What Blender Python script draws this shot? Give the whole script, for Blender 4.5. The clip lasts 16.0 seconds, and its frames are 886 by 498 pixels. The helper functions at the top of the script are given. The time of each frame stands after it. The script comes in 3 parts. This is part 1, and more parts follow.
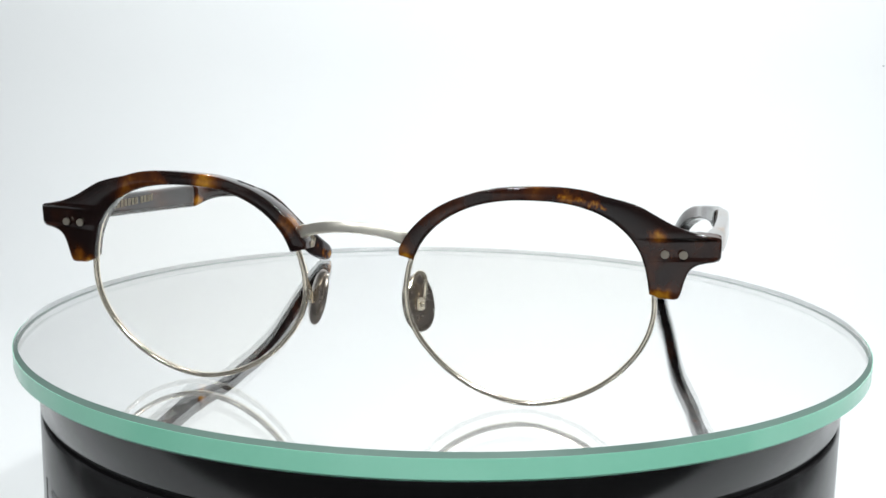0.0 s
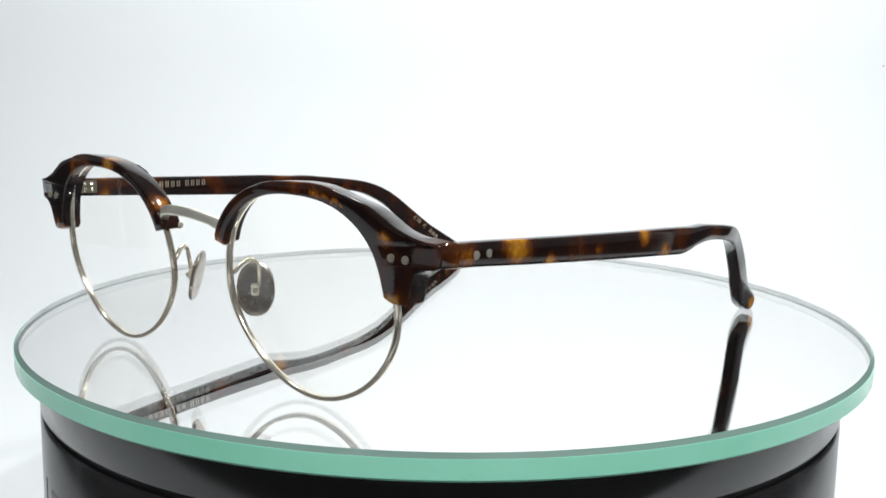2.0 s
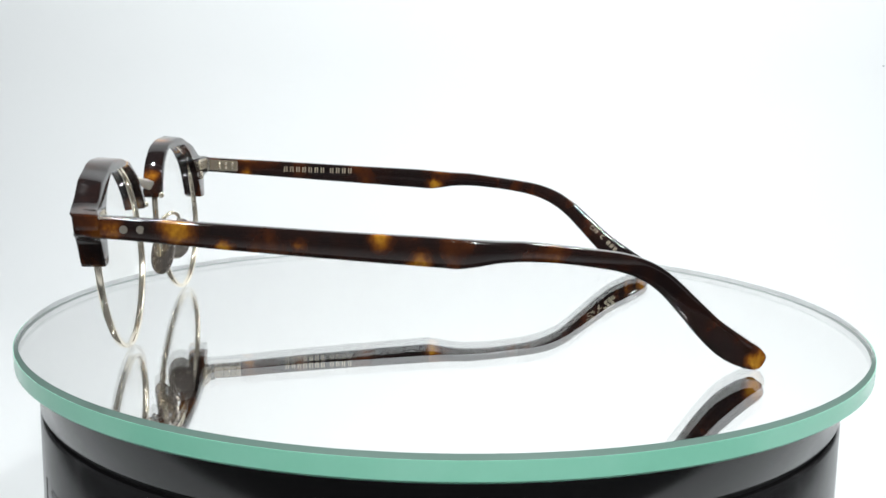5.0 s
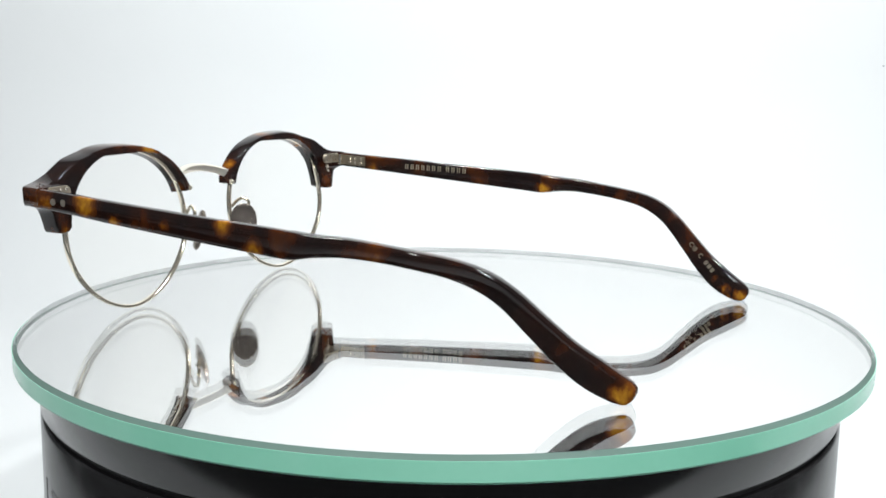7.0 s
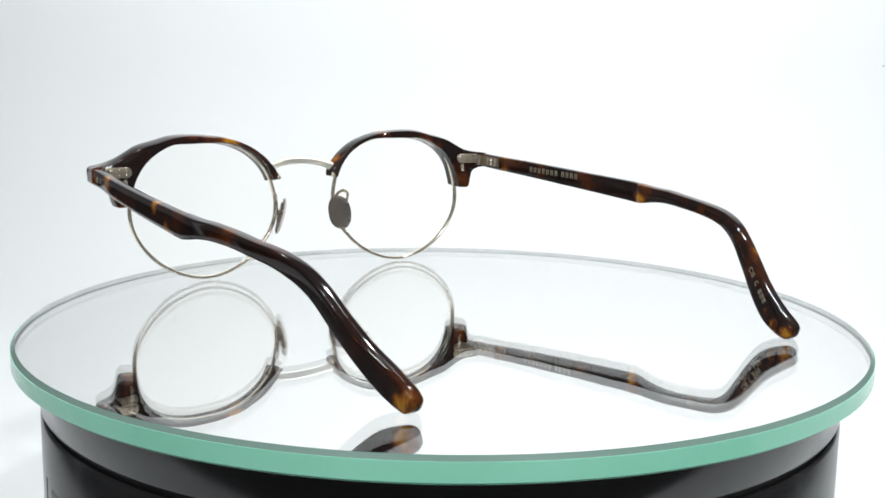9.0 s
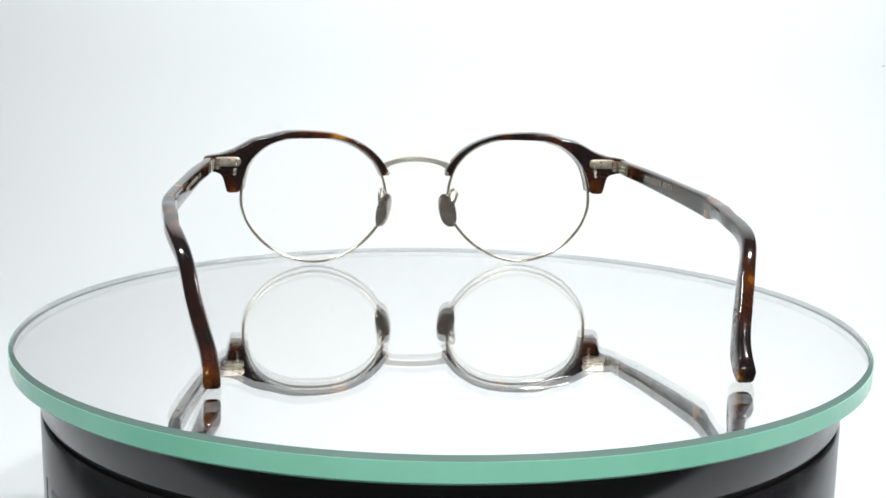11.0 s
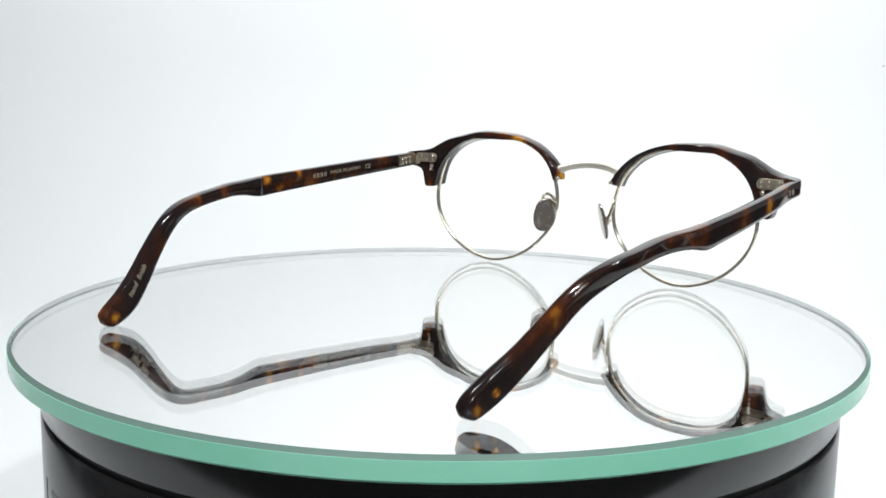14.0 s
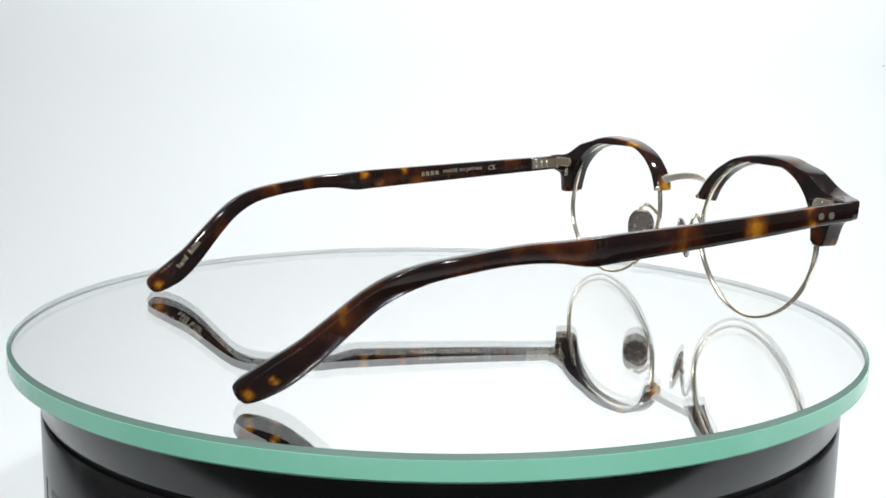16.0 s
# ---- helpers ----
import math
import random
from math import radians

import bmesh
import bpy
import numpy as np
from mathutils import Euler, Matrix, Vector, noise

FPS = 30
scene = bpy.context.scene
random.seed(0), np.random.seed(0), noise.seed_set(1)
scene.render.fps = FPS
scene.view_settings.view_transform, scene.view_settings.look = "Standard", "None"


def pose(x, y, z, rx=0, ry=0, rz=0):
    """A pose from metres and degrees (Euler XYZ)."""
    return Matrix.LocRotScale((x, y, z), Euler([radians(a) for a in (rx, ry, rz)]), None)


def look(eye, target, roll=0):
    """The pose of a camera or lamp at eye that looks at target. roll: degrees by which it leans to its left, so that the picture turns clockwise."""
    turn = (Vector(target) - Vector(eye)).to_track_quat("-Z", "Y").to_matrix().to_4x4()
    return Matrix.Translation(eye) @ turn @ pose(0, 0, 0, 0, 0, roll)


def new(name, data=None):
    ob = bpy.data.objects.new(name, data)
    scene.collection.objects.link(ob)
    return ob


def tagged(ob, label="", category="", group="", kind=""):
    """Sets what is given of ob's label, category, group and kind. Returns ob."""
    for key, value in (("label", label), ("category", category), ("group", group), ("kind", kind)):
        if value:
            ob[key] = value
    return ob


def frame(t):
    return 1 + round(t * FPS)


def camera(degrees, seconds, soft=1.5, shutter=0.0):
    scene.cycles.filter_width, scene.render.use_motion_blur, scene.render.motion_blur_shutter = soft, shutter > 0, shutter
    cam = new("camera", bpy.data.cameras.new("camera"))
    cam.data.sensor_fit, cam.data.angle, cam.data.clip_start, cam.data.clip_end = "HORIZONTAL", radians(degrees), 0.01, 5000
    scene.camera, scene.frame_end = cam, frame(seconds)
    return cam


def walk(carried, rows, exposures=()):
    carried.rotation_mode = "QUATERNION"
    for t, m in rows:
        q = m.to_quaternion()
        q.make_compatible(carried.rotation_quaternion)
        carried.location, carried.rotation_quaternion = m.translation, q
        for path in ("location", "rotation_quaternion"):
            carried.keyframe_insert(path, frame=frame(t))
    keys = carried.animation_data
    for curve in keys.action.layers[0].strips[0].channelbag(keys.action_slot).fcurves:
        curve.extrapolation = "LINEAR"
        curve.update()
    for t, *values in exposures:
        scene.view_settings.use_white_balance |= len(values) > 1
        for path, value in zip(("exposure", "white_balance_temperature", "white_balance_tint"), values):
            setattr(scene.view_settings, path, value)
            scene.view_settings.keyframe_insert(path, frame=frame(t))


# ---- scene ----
U = 0.00114                    # one plan unit (mm as drawn) in metres
TOP = 73.5                     # plan height of the glass plate's upper face over the table
cam = camera(44.51, 16.0, soft=1.65)
EYE = (0.0, -250 * U, (80.93 + 50) * U)
AIM = (0.0, 0.0, EYE[2] - 250 * U * math.tan(radians(9.556)))
walk(cam, [(0, look(EYE, AIM, 0.924)), (16, look(EYE, AIM, 0.924))])

# ---- light ----
world = bpy.data.worlds.new("room")
scene.world = world
world.use_nodes = True
world.node_tree.nodes["Background"].inputs[0].default_value = (0.92, 0.96, 1.0, 1)
world.node_tree.nodes["Background"].inputs[1].default_value = 0.13
scene.view_settings.exposure = 0.29


def disc_lamp(eye, target, size, watts):
    data = bpy.data.lights.new("led_lamp", "AREA")
    data.shape, data.size, data.energy, data.color = "DISK", size, watts, (0.952, 1.0, 1.004)
    ob = new("led_lamp", data)
    ob.matrix_world = look(eye, target)


# small round lamps over the turntable: place, aim, watts
LAMPS = [((-0.17, -0.40, 0.54), (0.02, 0.20, 0.06), 0.85), ((0.19, -0.40, 0.54), (0.10, 0.20, 0.06), 1.6),
         ((-0.16, 0.08, 0.60), (-0.06, 0.42, 0.06), 1.08), ((0.24, 0.08, 0.60), (0.24, 0.42, 0.06), 1.85)]
for place, aim, watts in LAMPS:
    disc_lamp(place, aim, 0.045, watts)


# ---- materials ----
def material(name):
    m = bpy.data.materials.new(name)
    m.use_nodes = True
    nt = m.node_tree
    return m, nt, nt.nodes["Principled BSDF"]


def node(nt, kind, **inputs):
    n = nt.nodes.new(kind)
    for k, v in inputs.items():
        n.inputs[k.replace("_", " ")].default_value = v
    return n


def ramp(nt, source, stops):
    n = nt.nodes.new("ShaderNodeValToRGB")
    n.color_ramp.elements[0].position, n.color_ramp.elements[0].color = stops[0][0], (*stops[0][1], 1)
    n.color_ramp.elements[1].position, n.color_ramp.elements[1].color = stops[-1][0], (*stops[-1][1], 1)
    for pos, col in stops[1:-1]:
        n.color_ramp.elements.new(pos).color = (*col, 1)
    nt.links.new(source, n.inputs[0])
    return n


def bump(nt, bsdf, source, strength, distance):
    b = node(nt, "ShaderNodeBump", Strength=strength, Distance=distance)
    nt.links.new(source, b.inputs["Height"])
    nt.links.new(b.outputs[0], bsdf.inputs["Normal"])


def white_sheet():
    m, nt, b = material("white_sheet")
    tc = nt.nodes.new("ShaderNodeTexCoord")
    n1 = node(nt, "ShaderNodeTexNoise", Scale=3.0, Detail=4.0)
    nt.links.new(tc.outputs["Object"], n1.inputs["Vector"])
    r = ramp(nt, n1.outputs[0], [(0.3, (0.80, 0.81, 0.82)), (0.7, (0.83, 0.835, 0.84))])
    nt.links.new(r.outputs[0], b.inputs["Base Color"])
    n2 = node(nt, "ShaderNodeTexNoise", Scale=260.0, Detail=3.0)
    nt.links.new(tc.outputs["Object"], n2.inputs["Vector"])
    bump(nt, b, n2.outputs[0], 0.08, 0.0005)
    b.inputs["Roughness"].default_value = 0.75
    return m


# amber clouds and painted edge glow in the acetate: x, y, height, size
CLOUDS_AND_GLOW = [(62, -62, 52, 2.2), (62.5, -51, 53, 3.6), (62.5, -43, 48.8, 2.0), (63, -16, 51.5, 2.2), (63, -9, 46.8, 2.4), (50.8, 57.8, 25.4, 2.6),
          (-61.5, -52, 49.5, 2.6), (-64.5, -37, 51, 3.0), (-62, 2, 47, 2.4), (-48.4, 53.5, 28.4, 1.4), (-47.7, 57.0, 26.0, 1.7), (-47.7, 60.8, 24.8, 1.8), (62, -4, 50, 1.6), (62, -30, 50, 1.5),
          (36, -72, 60.6, 1.4), (52.0, -69.4, 44.4, 2.0), (8.6, -69, 50.6, 2.4), (-27, -69.5, 60.6, 2.8), (-12, -69, 53.5, 2.0), (-53.5, -66, 45, 2.2), (22, -67, 60.5, 3.0)]


def edge_glow(side, angle, size):
    """Amber painted for light glowing through a brow's thin lower edge, by its lens."""
    c, e = math.cos(radians(angle)), math.sin(radians(angle))
    q = (abs(c / 21.3) ** 2.4 + abs(e / 18.7) ** 2.4) ** (-1 / 2.4)
    x, z = side * (30.05 + q * c), 42.4 + q * e
    return x - 0.5, -71.0 + 2.0 * (x / 55) ** 2 - 0.094 * (z - 52) - 0.021 * x, z, size


# light showing through the brow's edge, feet and nose end, painted as amber
CLOUDS_AND_GLOW += [edge_glow(1, a, 0.6) for a in range(54, 76, 2)]
CLOUDS_AND_GLOW += [edge_glow(1, 5, 1.7), edge_glow(-1, 5, 1.6), edge_glow(1, 162, 1.7), (52.6, -66.4, 45.0, 1.8), (51.4, -69.0, 44.8, 1.6)]
CLOUDS_AND_GLOW += [(-51.8, 60.6, 25.2, 1.4), (-52.2, 56.4, 27.6, 0.9), (47.2, 57.2, 25.4, 1.5), (56.4, -68.0, 54.2, 1.3), (50.6, -69.6, 54.6, 1.5)]


def tortoise():
    m, nt, b = material("tortoise_acetate")
    tc = nt.nodes.new("ShaderNodeTexCoord")
    mp = nt.nodes.new("ShaderNodeMapping")
    mp.inputs["Scale"].default_value = (1.0, 0.85, 0.75)
    nt.links.new(tc.outputs["Object"], mp.inputs[0])
    n1 = node(nt, "ShaderNodeTexNoise", Scale=95.0, Detail=1.5, Roughness=0.5, Distortion=0.6)
    n2 = node(nt, "ShaderNodeTexNoise", Scale=420.0, Detail=3.0, Roughness=0.6)
    nt.links.new(mp.outputs[0], n1.inputs["Vector"])
    nt.links.new(mp.outputs[0], n2.inputs["Vector"])
    mix = nt.nodes.new("ShaderNodeMath")
    mix.operation = "MULTIPLY_ADD"
    mix.inputs[1].default_value = 0.22
    nt.links.new(n2.outputs[0], mix.inputs[0])
    nt.links.new(n1.outputs[0], mix.inputs[2])
    r = ramp(nt, mix.outputs[0], [(0.53, (0.0105, 0.0050, 0.0045)), (0.63, (0.0185, 0.0058, 0.0038)), (0.70, (0.040, 0.0098, 0.0030)),
                                 (0.79, (0.085, 0.021, 0.0026)), (0.93, (0.36, 0.13, 0.009))])
    # larger amber clouds where the sheet was blended lighter, and the painted edge glow
    warp = nt.nodes.new("ShaderNodeVectorMath")
    warp.operation = "MULTIPLY_ADD"
    warp.inputs[1].default_value = (0.0036, 0.0028, 0.0036)
    nt.links.new(n2.outputs["Color"], warp.inputs[0])
    nt.links.new(tc.outputs["Object"], warp.inputs[2])
    last = None
    for x, y, z, size in CLOUDS_AND_GLOW:
        d = nt.nodes.new("ShaderNodeVectorMath")
        d.operation = "DISTANCE"
        d.inputs[1].default_value = (x * U + 0.0018, y * U + 0.0014, (z - 23.5) * U + 0.0018)
        nt.links.new(warp.outputs[0], d.inputs[0])
        f = node(nt, "ShaderNodeMapRange", From_Min=size * 1.7 * U, From_Max=size * 0.45 * U, To_Min=0.0, To_Max=1.0)
        nt.links.new(d.outputs["Value"], f.inputs["Value"])
        if last:
            mx = nt.nodes.new("ShaderNodeMath")
            mx.operation = "MAXIMUM"
            nt.links.new(last, mx.inputs[0])
            nt.links.new(f.outputs[0], mx.inputs[1])
            last = mx.outputs[0]
        else:
            last = f.outputs[0]
    grain = ramp(nt, n2.outputs[0], [(0.25, (0.7, 0.7, 0.7)), (0.7, (1.0, 1.0, 1.0))])
    mod = nt.nodes.new("ShaderNodeMath")
    mod.operation = "MULTIPLY"
    nt.links.new(last, mod.inputs[0])
    nt.links.new(grain.outputs[0], mod.inputs[1])
    last = mod.outputs[0]
    amber = ramp(nt, last, [(0.0, (0.012, 0.003, 0.0012)), (0.45, (0.085, 0.020, 0.0022)), (0.7, (0.30, 0.095, 0.006)), (1.0, (0.60, 0.27, 0.016))])
    blend = nt.nodes.new("ShaderNodeMix")
    blend.data_type = "RGBA"
    nt.links.new(last, blend.inputs[0])
    nt.links.new(r.outputs[0], blend.inputs[6])
    nt.links.new(amber.outputs[0], blend.inputs[7])
    nt.links.new(blend.outputs[2], b.inputs["Base Color"])
    rough = ramp(nt, n2.outputs[0], [(0.3, (0.05, 0.05, 0.05)), (0.75, (0.12, 0.12, 0.12))])
    nt.links.new(rough.outputs[0], b.inputs["Roughness"])
    b.inputs["IOR"].default_value = 1.5
    return m


def metal(name, colour, rough, spread=0.08, relief=0.0):
    m, nt, b = material(name)
    tc = nt.nodes.new("ShaderNodeTexCoord")
    n1 = node(nt, "ShaderNodeTexNoise", Scale=900.0, Detail=2.0)
    nt.links.new(tc.outputs["Object"], n1.inputs["Vector"])
    r = ramp(nt, n1.outputs[0], [(0.3, (rough,) * 3), (0.7, (rough + spread,) * 3)])
    nt.links.new(r.outputs[0], b.inputs["Roughness"])
    b.inputs["Base Color"].default_value = (*colour, 1)
    b.inputs["Metallic"].default_value = 1.0
    if relief:
        n2 = node(nt, "ShaderNodeTexNoise", Scale=520.0, Detail=1.0)
        nt.links.new(tc.outputs["Object"], n2.inputs["Vector"])
        bump(nt, b, n2.outputs[0], relief, 0.0006)
    return m


def lens_glass():
    m = bpy.data.materials.new("coated_lens")
    m.use_nodes = True
    nt = m.node_tree
    nt.nodes.clear()
    out = nt.nodes.new("ShaderNodeOutputMaterial")
    clear = nt.nodes.new("ShaderNodeBsdfTransparent")
    clear.inputs[0].default_value = (1.0, 0.997, 0.990, 1)
    gloss = node(nt, "ShaderNodeBsdfGlossy", Roughness=0.0)
    gloss.inputs[0].default_value = (0.75, 0.85, 0.95, 1)
    fr = node(nt, "ShaderNodeFresnel", IOR=1.2)
    mix = nt.nodes.new("ShaderNodeMixShader")
    less = nt.nodes.new("ShaderNodeMath")
    less.operation = "MULTIPLY"
    less.inputs[1].default_value = 0.06
    nt.links.new(fr.outputs[0], less.inputs[0])
    nt.links.new(less.outputs[0], mix.inputs[0])
    nt.links.new(clear.outputs[0], mix.inputs[1])
    nt.links.new(gloss.outputs[0], mix.inputs[2])
    nt.links.new(mix.outputs[0], out.inputs[0])
    return m


def plate_glass(name, colour, rough):
    m, nt, b = material(name)
    b.inputs["Base Color"].default_value = (*colour, 1)
    b.inputs["Roughness"].default_value = rough
    b.inputs["IOR"].default_value = 1.52
    b.inputs["Transmission Weight"].default_value = 1.0
    return m


def black_plastic():
    m, nt, b = material("black_gloss_plastic")
    tc = nt.nodes.new("ShaderNodeTexCoord")
    n1 = node(nt, "ShaderNodeTexNoise", Scale=1500.0, Detail=2.0)
    n2 = node(nt, "ShaderNodeTexNoise", Scale=40.0, Detail=4.0)
    for n in (n1, n2):
        nt.links.new(tc.outputs["Object"], n.inputs["Vector"])
    r = ramp(nt, n2.outputs[0], [(0.35, (0.15,) * 3), (0.7, (0.23,) * 3)])
    nt.links.new(r.outputs[0], b.inputs["Roughness"])
    bump(nt, b, n1.outputs[0], 0.10, 0.00006)
    b.inputs["Base Color"].default_value = (0.012, 0.011, 0.012, 1)
    return m


def plain(name, colour, rough=0.5, glow=0.0):
    m, nt, b = material(name)
    b.inputs["Base Color"].default_value = (*colour, 1)
    b.inputs["Roughness"].default_value = rough
    if glow:
        b.inputs["Emission Color"].default_value = (1, 0.98, 0.95, 1)
        b.inputs["Emission Strength"].default_value = glow
    return m


def green_edge():
    m, nt, b = material("ground_green_edge")
    tc = nt.nodes.new("ShaderNodeTexCoord")
    broad = node(nt, "ShaderNodeTexNoise", Scale=38.0, Detail=3.0)
    fine = node(nt, "ShaderNodeTexNoise", Scale=700.0, Detail=3.0)
    mix = nt.nodes.new("ShaderNodeMath")
    mix.operation = "MULTIPLY_ADD"
    mix.inputs[1].default_value = 0.12
    for n in (broad, fine):
        nt.links.new(tc.outputs["Object"], n.inputs["Vector"])
    nt.links.new(fine.outputs[0], mix.inputs[0])
    nt.links.new(broad.outputs[0], mix.inputs[2])
    r = ramp(nt, mix.outputs[0], [(0.3, (0.30, 0.77, 0.56)), (0.56, (0.335, 0.82, 0.605)), (0.85, (0.39, 0.86, 0.66))])
    nt.links.new(r.outputs[0], b.inputs["Base Color"])
    gloss = ramp(nt, fine.outputs[0], [(0.3, (0.12,) * 3), (0.75, (0.2,) * 3)])
    nt.links.new(gloss.outputs[0], b.inputs["Roughness"])
    bump(nt, b, fine.outputs[0], 0.02, 0.0001)
    return m


SHEET, TORTOISE = white_sheet(), tortoise()
GOLD = metal("champagne_metal", (0.97, 0.88, 0.72), 0.12)
LEAF = metal("dull_hinge_metal", (0.52, 0.45, 0.35), 0.32)
STEEL = metal("pale_nickel", (0.88, 0.80, 0.67), 0.15)
BRIDGE = metal("brushed_champagne_metal", (0.99, 0.94, 0.83), 0.34)
RIVET = metal("dull_rivet", (0.52, 0.47, 0.39), 0.40)
RIM = metal("engraved_champagne_metal", (0.98, 0.89, 0.74), 0.13, relief=0.10)
PAD = metal("taupe_titanium", (0.48, 0.42, 0.37), 0.2)
FOIL = metal("gold_foil_print", (0.62, 0.55, 0.42), 0.5)
SILVERING = metal("silvering", (0.968, 0.968, 0.962), 0.0, 0.0)
LENS = lens_glass()
GLASS = plate_glass("clear_plate_glass", (1.0, 1.0, 1.0), 0.0)
EDGE = green_edge()
INSIDE = plain("edge_inside", (0.93, 0.96, 0.955), 0.35)
ARRIS = plain("arris_green", (0.17, 0.26, 0.225), 0.2)
BLACK = black_plastic()
GROOVE = plain("groove_black", (0.004, 0.004, 0.004), 0.6)
MARK = plain("mark_black", (0.005, 0.005, 0.005), 0.4)
TABLE = plain("table_grey", (0.03, 0.03, 0.032), 0.6)
SPECK = plain("dust_grey", (0.5, 0.51, 0.53), 0.9)
HOUSING = plain("lamp_housing_white", (0.8, 0.8, 0.8), 0.5)


# ---- building helpers ----
def part(name, bm, mats, parent=None, label="", smooth=True):
    me = bpy.data.meshes.new(name)
    bm.to_mesh(me)
    bm.free()
    for m in mats if isinstance(mats, (list, tuple)) else [mats]:
        me.materials.append(m)
    if smooth:
        for poly in me.polygons:
            poly.use_smooth = True
        me.set_sharp_from_angle(angle=radians(38))
    ob = new(name, me)
    if parent:
        ob.parent = parent
    return tagged(ob, label) if label else ob


def spline(rows, n):
    """Catmull-Rom through rows, n points a span."""
    rows = [np.array(r, float) for r in rows]
    ext = [2 * rows[0] - rows[1], *rows, 2 * rows[-1] - rows[-2]]
    out = []
    for i in range(1, len(ext) - 2):
        a, b, c, d = ext[i - 1:i + 3]
        for k in range(n):
            t = k / n
            out.append(0.5 * (2 * b + (c - a) * t + (2 * a - 5 * b + 4 * c - d) * t * t + (3 * b - a - 3 * c + d) * t ** 3))
    out.append(rows[-1])
    return out


def loft(bm, rings, closed=False, caps=True):
    vs = [[bm.verts.new(p) for p in r] for r in rings]
    n = len(vs[0])
    pairs = list(zip(vs, vs[1:])) + ([(vs[-1], vs[0])] if closed else [])
    for a, b in pairs:
        for i in range(n):
            bm.faces.new((a[i], a[(i + 1) % n], b[(i + 1) % n], b[i]))
    if caps and not closed:
        bm.faces.new(vs[0][::-1])
        bm.faces.new(vs[-1])
    bmesh.ops.recalc_face_normals(bm, faces=bm.faces)


def tube(points, radius, sides=10, closed=False, flat=1.0, square=1.0):
    """A wire along points; flat stretches it across the up direction."""
    bm = bmesh.new()
    pts = [Vector(p) for p in points]
    rings, n = [], len(pts)
    up = Vector((0, 1, 0))
    for i, p in enumerate(pts):
        a = pts[(i - 1) % n] if closed or i else p
        b = pts[(i + 1) % n] if closed or i < n - 1 else p
        d = (b - a).normalized()
        u = (up - up.dot(d) * d)
        u = u.normalized() if u.length > 0.05 else d.orthogonal().normalized()
        w = d.cross(u)
        rings.append([p + radius * (math.copysign(abs(math.cos(t)) ** square, math.cos(t)) * w + flat * math.copysign(abs(math.sin(t)) ** square, math.sin(t)) * u) for t in [2 * math.pi * k / sides for k in range(sides)]])
    loft(bm, rings, closed)
    return bm


def lathe(profile, steps=160, close=True):
    """Turn a closed or open (radius, height) profile about z."""
    bm = bmesh.new()
    rings = [[(r * math.cos(a), r * math.sin(a), z) for r, z in profile] for a in [2 * math.pi * k / steps for k in range(steps)]]
    vs = [[bm.verts.new(p) for p in r] for r in rings]
    n = len(profile)
    for a, b in zip(vs, vs[1:] + vs[:1]):
        for i in range(n if close else n - 1):
            j = (i + 1) % n
            bm.faces.new((a[i], b[i], b[j], a[j]))
    bmesh.ops.recalc_face_normals(bm, faces=bm.faces)
    return bm


def rounded_plate(outline, half, bevel):
    """A flat slab with rounded edges from a closed 2D outline, in x, y, thick along z."""
    cu = bpy.data.curves.new("outline", "CURVE")
    cu.dimensions, cu.fill_mode = "2D", "BOTH"
    cu.extrude, cu.bevel_depth, cu.bevel_resolution, cu.offset = half - bevel, bevel, 2, -bevel
    sp = cu.splines.new("POLY")
    sp.points.add(len(outline) - 1)
    for q, p in zip(sp.points, outline):
        q.co = (p[0], p[1], 0, 1)
    sp.use_cyclic_u = True
    ob = bpy.data.objects.new("outline", cu)
    scene.collection.objects.link(ob)
    me = bpy.data.meshes.new_from_object(ob.evaluated_get(bpy.context.evaluated_depsgraph_get()))
    bpy.data.objects.remove(ob)
    bm = bmesh.new()
    bm.from_mesh(me)
    bpy.data.meshes.remove(me)
    bmesh.ops.remove_doubles(bm, verts=bm.verts, dist=1e-4)
    bmesh.ops.triangulate(bm, faces=bm.faces)
    return bm


def letters(words, length, height):
    """Words in the built-in font as a thin mesh, scaled to a length and height."""
    cu = bpy.data.curves.new("words", "FONT")
    cu.body, cu.extrude = words, 0.02
    ob = bpy.data.objects.new("words", cu)
    scene.collection.objects.link(ob)
    me = bpy.data.meshes.new_from_object(ob.evaluated_get(bpy.context.evaluated_depsgraph_get()))
    bpy.data.objects.remove(ob)
    bm = bmesh.new()
    bm.from_mesh(me)
    bpy.data.meshes.remove(me)
    xs, ys = [v.co.x for v in bm.verts], [v.co.y for v in bm.verts]
    for v in bm.verts:
        v.co = Vector(((v.co.x - min(xs)) / (max(xs) - min(xs)) * length, (v.co.y - min(ys)) / (max(ys) - min(ys)) * height, v.co.z))
    return bm


def box(bm, x0, x1, y0, y1, z0, z1):
    r = bmesh.ops.create_cube(bm, size=1)
    for v in r["verts"]:
        v.co = Vector(((x0 + x1) / 2 + v.co.x * (x1 - x0), (y0 + y1) / 2 + v.co.y * (y1 - y0), (z0 + z1) / 2 + v.co.z * (z1 - z0)))
    return r["verts"]


def scaled(bm, m=None):
    if m is not None:
        bm.transform(m)
    bm.transform(Matrix.Scale(U, 4))
    return bm


